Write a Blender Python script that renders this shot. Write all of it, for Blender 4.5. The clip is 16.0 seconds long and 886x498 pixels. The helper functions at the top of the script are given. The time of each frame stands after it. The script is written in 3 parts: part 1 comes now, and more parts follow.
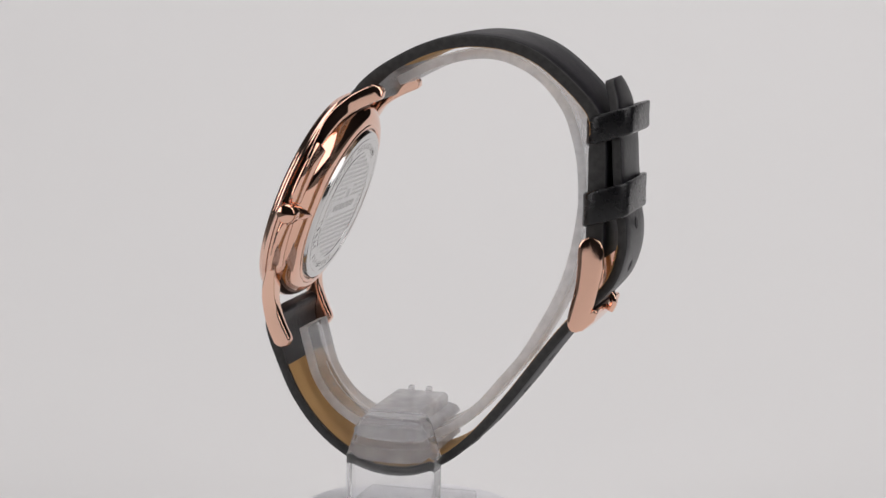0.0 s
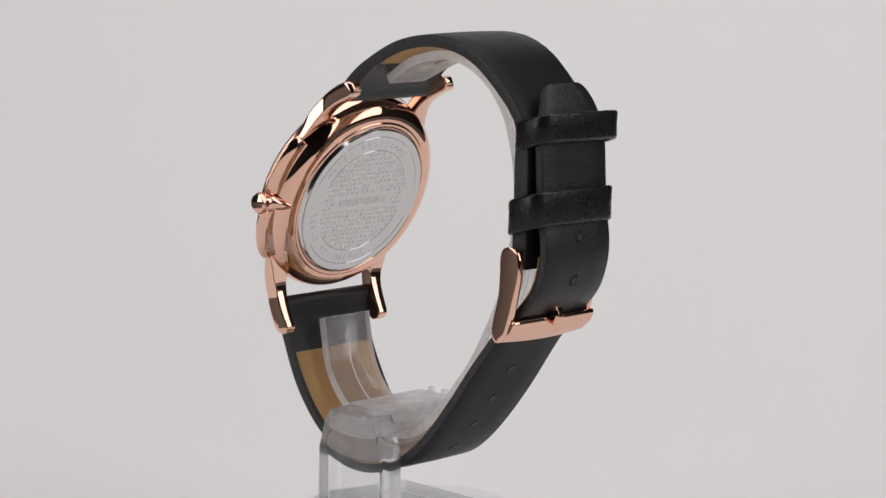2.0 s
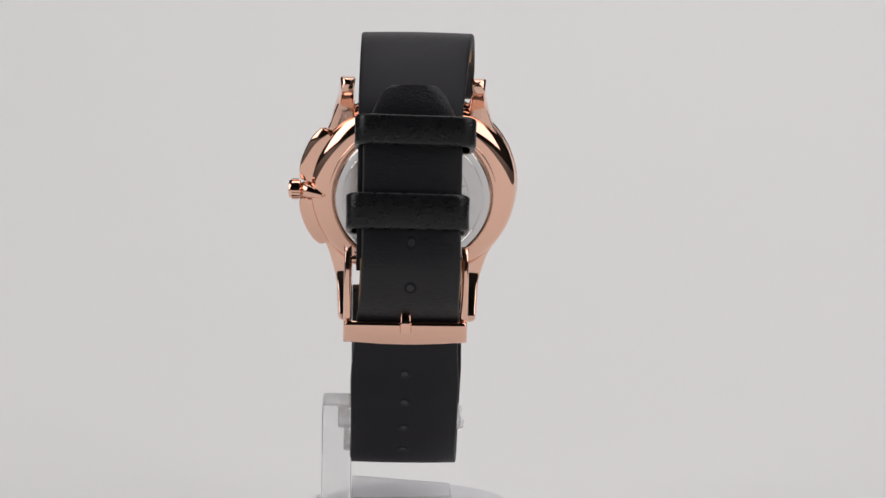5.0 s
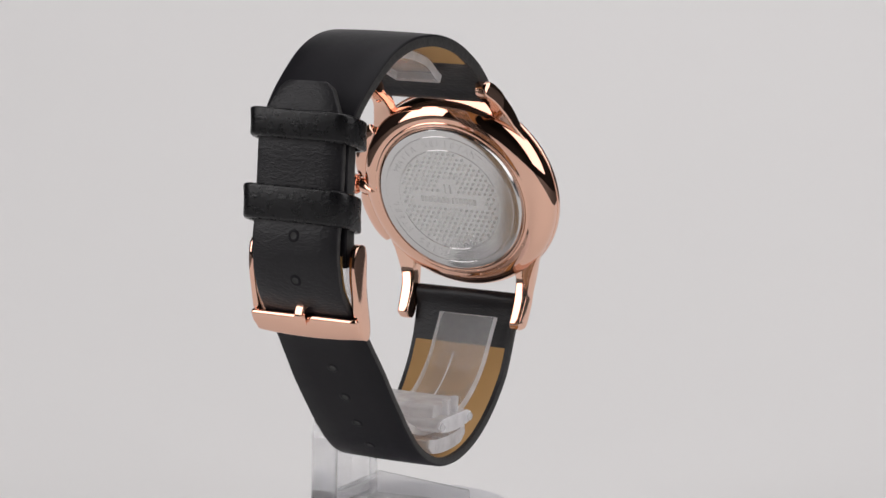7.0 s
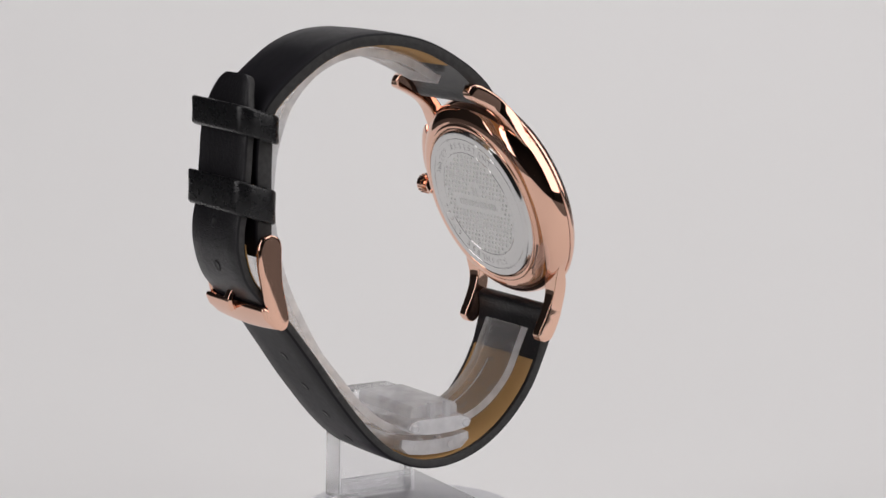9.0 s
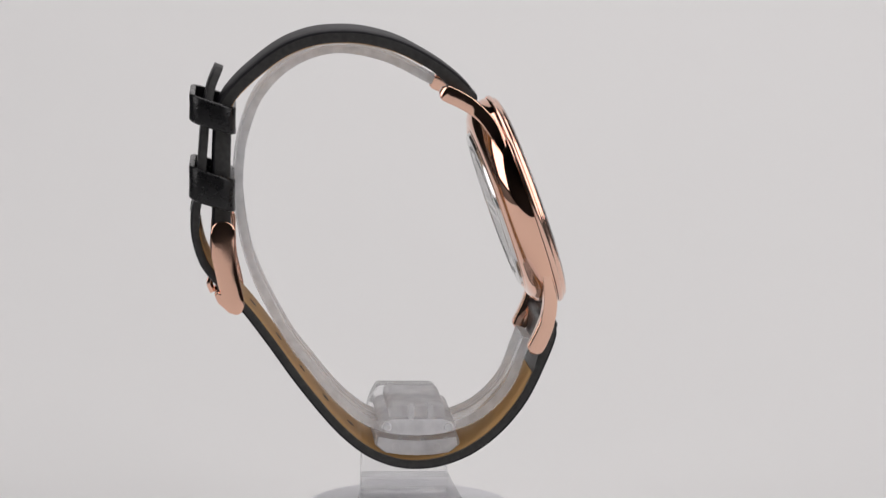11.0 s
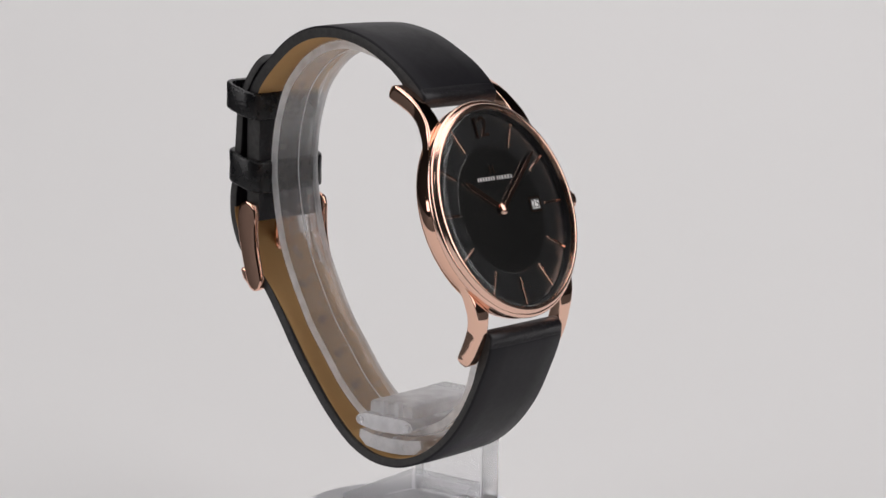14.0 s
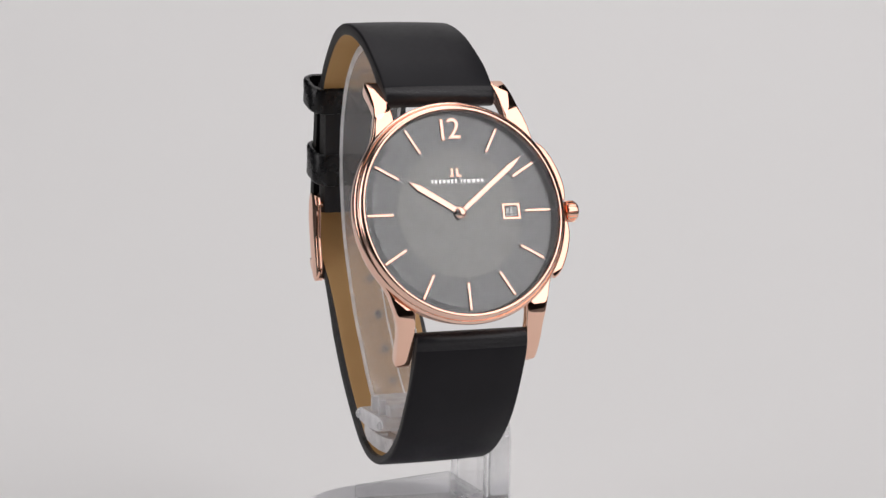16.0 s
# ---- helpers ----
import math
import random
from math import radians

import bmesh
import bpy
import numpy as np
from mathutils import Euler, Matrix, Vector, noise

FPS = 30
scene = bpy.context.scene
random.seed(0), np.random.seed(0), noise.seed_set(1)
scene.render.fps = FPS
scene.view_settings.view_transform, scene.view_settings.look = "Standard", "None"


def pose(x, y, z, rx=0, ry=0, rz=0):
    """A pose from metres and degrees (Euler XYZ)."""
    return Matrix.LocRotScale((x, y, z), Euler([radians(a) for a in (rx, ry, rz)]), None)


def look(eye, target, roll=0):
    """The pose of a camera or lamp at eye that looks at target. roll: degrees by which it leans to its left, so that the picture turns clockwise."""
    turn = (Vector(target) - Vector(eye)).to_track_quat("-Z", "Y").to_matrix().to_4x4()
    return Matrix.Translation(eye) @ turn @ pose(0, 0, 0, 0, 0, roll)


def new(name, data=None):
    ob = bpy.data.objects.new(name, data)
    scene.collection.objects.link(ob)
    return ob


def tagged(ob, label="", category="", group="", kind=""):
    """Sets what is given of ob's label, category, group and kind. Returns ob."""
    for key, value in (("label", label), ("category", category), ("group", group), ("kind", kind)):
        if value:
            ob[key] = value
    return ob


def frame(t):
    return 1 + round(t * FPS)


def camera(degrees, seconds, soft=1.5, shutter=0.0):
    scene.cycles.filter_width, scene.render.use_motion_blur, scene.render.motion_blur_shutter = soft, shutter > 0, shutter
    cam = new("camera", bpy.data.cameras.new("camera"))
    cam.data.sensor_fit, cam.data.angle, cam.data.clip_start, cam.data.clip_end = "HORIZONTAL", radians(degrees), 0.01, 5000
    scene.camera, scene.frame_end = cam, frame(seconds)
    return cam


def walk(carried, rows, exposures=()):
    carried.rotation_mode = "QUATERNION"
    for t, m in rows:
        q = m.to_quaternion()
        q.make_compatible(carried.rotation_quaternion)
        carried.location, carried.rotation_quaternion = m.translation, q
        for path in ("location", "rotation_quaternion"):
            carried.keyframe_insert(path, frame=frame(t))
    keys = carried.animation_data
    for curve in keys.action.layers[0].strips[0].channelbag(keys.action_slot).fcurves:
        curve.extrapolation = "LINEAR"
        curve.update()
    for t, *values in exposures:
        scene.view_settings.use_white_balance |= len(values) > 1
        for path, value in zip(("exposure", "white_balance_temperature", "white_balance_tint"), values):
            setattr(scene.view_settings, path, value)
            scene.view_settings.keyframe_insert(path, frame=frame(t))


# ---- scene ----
# ---- camera: it stands still before the turntable ----
cam = camera(20.526, 16.0, soft=1.5)
EYE = (0.0, -0.415, 0.111)
AIM = (EYE[0] + 0.010954, EYE[1] + 0.987898, EYE[2] - 0.154718)
walk(cam, [(0.0, look(EYE, AIM, 1.15)), (16.0, look(EYE, AIM, 1.15))])

# ---- light: soft boxes of a small photo studio ----
MM = 0.001


def soft_box(name, eye, target, width, height, watts, colour=(1, 1, 1)):
    lamp = bpy.data.lights.new(name, "AREA")
    lamp.shape, lamp.size, lamp.size_y = "RECTANGLE", width, height
    lamp.energy, lamp.color = watts, colour
    ob = new(name, lamp)
    ob.matrix_world = look(eye, target)
    return ob


world = bpy.data.worlds.new("studio_air")
world.use_nodes = True
world.node_tree.nodes["Background"].inputs[0].default_value = (0.9, 0.95, 1.0, 1)
world.node_tree.nodes["Background"].inputs[1].default_value = 0.05
scene.world = world
WARM = (1.0, 0.970, 0.978)
soft_box("soft_box_right", (0.65, -0.295, 0.57), (0, 0, 0.05), 0.84, 1.06, 12.0, WARM)
soft_box("soft_box_left", (-0.72, -0.30, 0.38), (0, 0, 0.05), 0.50, 0.74, 6.2, WARM)
soft_box("soft_box_top", (0.0, 0.22, 1.08), (0, 0.42, 0.1), 0.85, 0.95, 11.3, WARM)
scene.view_settings.exposure = -1.18


# ---- materials ----
def material(name):
    m = bpy.data.materials.new(name)
    m.use_nodes = True
    return m, m.node_tree.nodes, m.node_tree.links, m.node_tree.nodes["Principled BSDF"]


def textured(name, colour_a, colour_b, scale, rough, rough_var=0.08, metallic=0.0, bump=0.0, bump_scale=800.0, bump_dist=0.00005, ior=1.5, coat=0.0, kind="noise", spec=0.5):
    """A surface with a slow change of colour, finer change of gloss and fine relief."""
    m, n, l, b = material(name)
    tc = n.new("ShaderNodeTexCoord")
    slow = n.new("ShaderNodeTexNoise")
    slow.inputs["Scale"].default_value, slow.inputs["Detail"].default_value = scale, 6
    l.new(tc.outputs["Object"], slow.inputs["Vector"])
    ramp = n.new("ShaderNodeMix")
    ramp.data_type = "RGBA"
    ramp.inputs[6].default_value, ramp.inputs[7].default_value = (*colour_a, 1), (*colour_b, 1)
    l.new(slow.outputs["Fac"], ramp.inputs[0])
    l.new(ramp.outputs[2], b.inputs["Base Color"])
    fine = n.new("ShaderNodeTexNoise")
    fine.inputs["Scale"].default_value, fine.inputs["Detail"].default_value = scale * 9, 4
    l.new(tc.outputs["Object"], fine.inputs["Vector"])
    mr = n.new("ShaderNodeMapRange")
    mr.inputs[3].default_value, mr.inputs[4].default_value = max(0.0, rough - rough_var), rough + rough_var
    l.new(fine.outputs["Fac"], mr.inputs[0])
    l.new(mr.outputs[0], b.inputs["Roughness"])
    b.inputs["Metallic"].default_value, b.inputs["IOR"].default_value = metallic, ior
    b.inputs["Coat Weight"].default_value = coat
    b.inputs["Specular IOR Level"].default_value = spec
    if bump:
        if kind == "wrinkle":
            stretch = n.new("ShaderNodeMapping")
            stretch.inputs["Scale"].default_value = (0.7, 1.0, 1.4)
            l.new(tc.outputs["Object"], stretch.inputs["Vector"])
            t = n.new("ShaderNodeTexNoise")
            t.inputs["Scale"].default_value, t.inputs["Detail"].default_value, t.inputs["Distortion"].default_value = bump_scale, 4, 0.6
            out = t.outputs["Fac"]
        elif kind == "noise":
            t = n.new("ShaderNodeTexNoise")
            t.inputs["Scale"].default_value, t.inputs["Detail"].default_value = bump_scale, 5
            out = t.outputs["Fac"]
        else:
            t = n.new("ShaderNodeTexVoronoi")
            t.feature = "DISTANCE_TO_EDGE"
            t.inputs["Scale"].default_value = bump_scale
            out = t.outputs["Distance"]
        l.new(stretch.outputs[0] if kind == "wrinkle" else tc.outputs["Object"], t.inputs["Vector"])
        bp = n.new("ShaderNodeBump")
        bp.inputs["Strength"].default_value, bp.inputs["Distance"].default_value = bump, bump_dist
        l.new(out, bp.inputs["Height"])
        l.new(bp.outputs[0], b.inputs["Normal"])
    return m


ROSE = textured("rose_gold", (0.86, 0.52, 0.39), (0.90, 0.57, 0.44), 60, 0.045, 0.02, metallic=1.0, bump=0.03, bump_scale=400)
# rose gold of bezel and lugs: slightly paler and rougher than the case
ROSE_SOFT = textured("rose_gold_paler", (0.88, 0.57, 0.45), (0.92, 0.62, 0.50), 60, 0.17, 0.03, metallic=1.0)
ROSE_LUG = textured("rose_gold_lug", (0.87, 0.55, 0.42), (0.91, 0.60, 0.47), 60, 0.055, 0.02, metallic=1.0)
ROSE_BRUSHED = textured("rose_gold_satin", (0.86, 0.55, 0.43), (0.92, 0.62, 0.50), 300, 0.07, 0.03, metallic=1.0)
STEEL = textured("steel", (0.67, 0.665, 0.66), (0.71, 0.705, 0.70), 120, 0.15, 0.03, metallic=1.0, bump=0.05, bump_scale=900)
STEEL_MATTE = textured("steel_matte", (0.65, 0.645, 0.64), (0.69, 0.685, 0.68), 200, 0.23, 0.04, metallic=1.0)
ENGRAVED = textured("engraved_steel", (0.60, 0.595, 0.59), (0.65, 0.645, 0.64), 400, 0.29, 0.05, metallic=1.0)
LEATHER = textured("black_leather", (0.008, 0.0075, 0.0095), (0.013, 0.012, 0.0145), 120, 0.34, 0.07, bump=0.75, bump_scale=1900, bump_dist=0.00016, kind="wrinkle", spec=0.36)
LEATHER_SMOOTH = textured("black_leather_smooth", (0.009, 0.0085, 0.011), (0.014, 0.013, 0.016), 100, 0.45, 0.06, bump=0.16, bump_scale=1800, bump_dist=0.00005, kind="cell", spec=0.15)
LOOP = textured("loop_leather", (0.005, 0.005, 0.006), (0.009, 0.009, 0.010), 90, 0.28, 0.07, bump=0.5, bump_scale=1500, bump_dist=0.00012, kind="wrinkle", spec=0.4)
EDGE = textured("leather_edge", (0.005, 0.005, 0.005), (0.05, 0.048, 0.047), 1100, 0.6, 0.1, bump=0.8, bump_scale=1800, bump_dist=0.0001)
LINING = textured("tan_lining", (0.43, 0.24, 0.085), (0.54, 0.325, 0.125), 150, 0.62, 0.08, bump=0.25, bump_scale=2200, bump_dist=0.00005)


def cloudy(name, share, rough, through_share):
    """Milky acrylic: glass, a thin white scatter and a clear, unbent share."""
    m, n, l, b = material(name)
    b.inputs["Base Color"].default_value = (0.96, 0.962, 0.97, 1)
    b.inputs["Transmission Weight"].default_value, b.inputs["IOR"].default_value = 1.0, 1.49
    noise_tex = n.new("ShaderNodeTexNoise")
    noise_tex.inputs["Scale"].default_value, noise_tex.inputs["Detail"].default_value = 350, 4
    tc = n.new("ShaderNodeTexCoord")
    l.new(tc.outputs["Object"], noise_tex.inputs["Vector"])
    mr = n.new("ShaderNodeMapRange")
    mr.inputs[3].default_value, mr.inputs[4].default_value = rough * 0.4, rough * 1.6
    l.new(noise_tex.outputs["Fac"], mr.inputs[0])
    l.new(mr.outputs[0], b.inputs["Roughness"])
    tr, df, add, mix = n.new("ShaderNodeBsdfTranslucent"), n.new("ShaderNodeBsdfDiffuse"), n.new("ShaderNodeMixShader"), n.new("ShaderNodeMixShader")
    tr.inputs[0].default_value = df.inputs[0].default_value = (0.95, 0.95, 0.96, 1)
    add.inputs[0].default_value = 0.5
    l.new(tr.outputs[0], add.inputs[1]), l.new(df.outputs[0], add.inputs[2])
    share_range = n.new("ShaderNodeMapRange")
    share_range.inputs[3].default_value, share_range.inputs[4].default_value = share * 0.6, share * 1.4
    l.new(noise_tex.outputs["Fac"], share_range.inputs[0])
    l.new(share_range.outputs[0], mix.inputs[0])
    l.new(b.outputs[0], mix.inputs[1]), l.new(add.outputs[0], mix.inputs[2])
    clear_part, last = n.new("ShaderNodeBsdfTransparent"), n.new("ShaderNodeMixShader")
    clear_part.inputs[0].default_value = (0.985, 0.985, 0.99, 1)
    last.inputs[0].default_value = through_share
    l.new(mix.outputs[0], last.inputs[1]), l.new(clear_part.outputs[0], last.inputs[2])
    l.new(last.outputs[0], n["Material Output"].inputs["Surface"])
    return m


ACRYLIC_FROST = cloudy("milky_acrylic", 0.7, 0.03, 0.46)
ACRYLIC_EDGE = cloudy("cut_acrylic_edge", 0.9, 0.2, 0.2)
ACRYLIC_BASE = cloudy("pale_acrylic", 0.12, 0.01, 0.6)
ACRYLIC_BAND = cloudy("milky_acrylic_band", 0.4, 0.01, 0.55)
ACRYLIC_CLEAR = cloudy("polished_acrylic", 0.05, 0.003, 0.12)


def thin_glass(name, straight_on):
    """Flat thin glass: clear, with a mirror gloss that grows towards grazing angles."""
    m, n, l, b = material(name)
    n.remove(b)
    through_glass, gloss, mix = n.new("ShaderNodeBsdfTransparent"), n.new("ShaderNodeBsdfGlossy"), n.new("ShaderNodeMixShader")
    gloss.inputs["Roughness"].default_value = 0.09
    if straight_on:
        facing, steep, share = n.new("ShaderNodeLayerWeight"), n.new("ShaderNodeMath"), n.new("ShaderNodeMapRange")
        facing.inputs["Blend"].default_value = 0.5
        steep.operation = "POWER"
        steep.inputs[1].default_value = 4.0
        share.inputs[3].default_value = straight_on
        l.new(facing.outputs["Facing"], steep.inputs[0])
        l.new(steep.outputs[0], share.inputs[0])
        l.new(share.outputs[0], mix.inputs[0])
    else:
        mix.inputs[0].default_value = 0.0
    l.new(through_glass.outputs[0], mix.inputs[1]), l.new(gloss.outputs[0], mix.inputs[2])
    l.new(mix.outputs[0], n["Material Output"].inputs["Surface"])
    return m


GLASS = thin_glass("crystal_face", 0.045)
GLASS_BACK = thin_glass("coated_crystal_underside", 0)
DIAL = textured("dial_satin", (0.117, 0.118, 0.119), (0.122, 0.123, 0.124), 90, 0.265, 0.0, metallic=1.0)
DIAL_GLOSS = textured("dial_polished", (0.138, 0.138, 0.134), (0.143, 0.143, 0.139), 90, 0.205, 0.0, metallic=1.0)
WHITE_PRINT = textured("white_print", (0.84, 0.83, 0.82), (0.88, 0.88, 0.87), 300, 0.5)
SILVER_PRINT = textured("silver_print", (0.90, 0.89, 0.88), (0.93, 0.92, 0.91), 300, 0.42, 0.05, metallic=1.0)
# black of the date figures and flange, and of shade painted in holes
BLACK_PRINT_AND_SHADE = textured("black_print_and_shade", (0.01, 0.01, 0.01), (0.02, 0.02, 0.02), 300, 0.5)
PAPER = textured("white_sweep", (0.76, 0.755, 0.75), (0.80, 0.795, 0.79), 3, 0.75, 0.05, bump=0.05, bump_scale=300)
TABLE_TOP = textured("white_gloss_plate", (0.84, 0.84, 0.87), (0.87, 0.87, 0.90), 20, 0.45, 0.08)
ROOM = textured("dark_room", (0.05, 0.05, 0.05), (0.07, 0.07, 0.07), 2, 0.8)


# ---- mesh helpers (all sizes in millimetres, in the turntable's space) ----
GROUND = -111.0


def mesh_of(bm, name, mat, smooth=True):
    bmesh.ops.scale(bm, vec=(MM, MM, MM), verts=bm.verts)
    bmesh.ops.recalc_face_normals(bm, faces=bm.faces)
    me = bpy.data.meshes.new(name)
    bm.to_mesh(me)
    bm.free()
    for mm in mat if isinstance(mat, (list, tuple)) else [mat]:
        me.materials.append(mm)
    if smooth:
        me.polygons.foreach_set("use_smooth", [True] * len(me.polygons))
    return me


def part(name, bm, mat, parent, label="", bevel=0.0, smooth=True, sharp=35):
    """Links a bmesh as one mesh object under a thing or a part."""
    ob = new(name, mesh_of(bm, name, mat, smooth))
    if smooth:
        ob.data.set_sharp_from_angle(angle=radians(sharp))
    ob.parent = parent
    if label:
        tagged(ob, label)
    if bevel:
        b = ob.modifiers.new("bevel", "BEVEL")
        b.width, b.segments, b.limit_method, b.angle_limit = bevel * MM, 3, "ANGLE", radians(30)
        b.harden_normals = False
    return ob


def lathe(profile, seg=128, m=Matrix(), cap=False):
    """Turns (radius, height) points round the local z axis."""
    bm = bmesh.new()
    rings = []
    for r, h in profile:
        if r < 1e-6:
            rings.append([bm.verts.new(m @ Vector((0, 0, h)))])
        else:
            rings.append([bm.verts.new(m @ Vector((r * math.cos(a), r * math.sin(a), h))) for a in (2 * math.pi * k / seg for k in range(seg))])
    for p, q in zip(rings, rings[1:]):
        for k in range(seg):
            a, b = p[k % len(p)], p[(k + 1) % len(p)]
            c, d = q[(k + 1) % len(q)], q[k % len(q)]
            vs = list(dict.fromkeys([a, b, c, d]))
            if len(vs) > 2:
                bm.faces.new(vs)
    return bm


def catmull(points, step):
    """Points spread evenly along a smooth line through the given ones."""
    P = [Vector(p) for p in points]
    P = [2 * P[0] - P[1]] + P + [2 * P[-1] - P[-2]]
    fine = []
    for i in range(1, len(P) - 2):
        a, b, c, d = P[i - 1 : i + 3]
        for k in range(24):
            t = k / 24
            fine.append(0.5 * ((2 * b) + (c - a) * t + (2 * a - 5 * b + 4 * c - d) * t * t + (3 * b - a - 3 * c + d) * t**3))
    fine.append(P[-2])
    out, run = [fine[0]], 0.0
    for a, b in zip(fine, fine[1:]):
        run += (b - a).length
        if run >= step:
            out.append(b)
            run = 0.0
    if (out[-1] - fine[-1]).length > step * 0.3:
        out.append(fine[-1])
    return out


def frames_of(path):
    """Position, inward normal and run along a line in the y, z plane that circles clockwise seen from -x."""
    out, run = [], 0.0
    for i, p in enumerate(path):
        a, b = path[max(i - 1, 0)], path[min(i + 1, len(path) - 1)]
        t = (b - a).normalized()
        out.append((p, Vector((0, t.z, -t.y)), run))
        if i + 1 < len(path):
            run += (path[i + 1] - p).length
    return out, run


def outward(points, by):
    """The line moved away from its inside by a little."""
    P = [Vector(p) for p in points]
    out = []
    for i, p in enumerate(P):
        t = (P[min(i + 1, len(P) - 1)] - P[max(i - 1, 0)]).normalized()
        out.append(p + Vector((0, t.z, -t.y)) * by)
    return out


def band(path, width_at, thick_at, centre_at, sign=1, round_end=False, edge=0.35, grain_from=1e9, crease=0.0):
    """A strap: a flat rounded section carried along a line. Faces: 0 outside, 1 edges, 2 inside."""
    bm = bmesh.new()
    fr, total = frames_of(path)
    rows = []
    for p, nrm, s in fr:
        w, th, c = width_at(s, total) / 2, thick_at(s, total), centre_at(s, total)
        p = Vector(p)
        if crease:
            # the leather folds round the spring bar in a half circle
            r = thick_at(0, total) / 2
            if s < r:
                k = max(0.25, math.sqrt(1 - ((r - s) / r) ** 2))
                p += sign * nrm * (th * (1 - k) / 2)
                th *= k
        if round_end:
            left = total - s
            if left < 8:
                w *= 0.52 + 0.48 * (left / 8) ** 0.75
            if left < 1.0:
                w *= 0.8 + 0.2 * math.sqrt(left)
        e = min(edge, th * 0.45)
        dent = crease * math.exp(-(((s - 2.2) / 0.35) ** 2)) - 0.6 * crease * math.exp(-(((s - 1.1) / 0.8) ** 2))
        sec = [(-w + e * 0.3, e * 0.3), (-w + e, dent), (-w * 0.5, dent - 0.06 * th), (0, dent - 0.08 * th), (w * 0.5, dent - 0.06 * th), (w - e, dent), (w - e * 0.3, e * 0.3), (w, e),
               (w, th - e), (w - e * 0.5, th), (0, th), (-w + e * 0.5, th), (-w, th - e), (-w, e)]
        rows.append([bm.verts.new((c + x, p.y + sign * nrm.y * d, p.z + sign * nrm.z * d)) for x, d in sec])
    n = len(rows[0])
    run_of = [s for _, _, s in fr]
    for i, (p, q) in enumerate(zip(rows, rows[1:])):
        for k in range(n):
            f = bm.faces.new((p[k], p[(k + 1) % n], q[(k + 1) % n], q[k]))
            f.material_index = (2 if run_of[i] > grain_from or crease and run_of[i] < 2.6 else 0) if k < 6 or k == 13 else (2 if k in (9, 10) else 1)
    for row in (rows[0], rows[-1]):
        f = bm.faces.new(row)
        f.material_index = 1
    return bm


def prism(outline, x0, x1):
    """A plate with the given (y, z) outline between two places on x."""
    bm = bmesh.new()
    a = [bm.verts.new((x0, y, z)) for y, z in outline]
    b = [bm.verts.new((x1, y, z)) for y, z in outline]
    n = len(a)
    bm.faces.new(a)
    bm.faces.new(b)
    for k in range(n):
        bm.faces.new((a[k], a[(k + 1) % n], b[(k + 1) % n], b[k]))
    return bm


def hexa(lo, hi):
    """A box between two rectangles: each (x0, y0, z), ... as eight corners."""
    bm = bmesh.new()
    v = [bm.verts.new(p) for p in (*lo, *hi)]
    for f in ((0, 1, 2, 3), (4, 5, 6, 7), (0, 1, 5, 4), (1, 2, 6, 5), (2, 3, 7, 6), (3, 0, 4, 7)):
        bm.faces.new([v[k] for k in f])
    return bm


def box(x0, x1, y0, y1, z0, z1, m=Matrix()):
    bm = hexa([(x0, y0, z0), (x1, y0, z0), (x1, y1, z0), (x0, y1, z0)], [(x0, y0, z1), (x1, y0, z1), (x1, y1, z1), (x0, y1, z1)])
    bmesh.ops.transform(bm, matrix=m, verts=bm.verts)
    return bm


def loft(sections, closed_ends=True):
    bm = bmesh.new()
    rows = [[bm.verts.new(p) for p in s] for s in sections]
    n = len(rows[0])
    for p, q in zip(rows, rows[1:]):
        for k in range(n):
            bm.faces.new((p[k], p[(k + 1) % n], q[(k + 1) % n], q[k]))
    if closed_ends:
        bm.faces.new(rows[0])
        bm.faces.new(rows[-1])
    return bm


def text_mesh(body, size, depth, m):
    """Flat letters of the built-in font as a bmesh, centred, at the pose m."""
    cu = bpy.data.curves.new("letters", "FONT")
    cu.body, cu.size, cu.extrude, cu.align_x, cu.align_y = body, size, depth, "CENTER", "CENTER"
    ob = bpy.data.objects.new("letters", cu)
    me = bpy.data.meshes.new_from_object(ob)
    bm = bmesh.new()
    bm.from_mesh(me)
    bpy.data.objects.remove(ob)
    bpy.data.curves.remove(cu)
    bpy.data.meshes.remove(me)
    bmesh.ops.transform(bm, matrix=m, verts=bm.verts)
    return bm


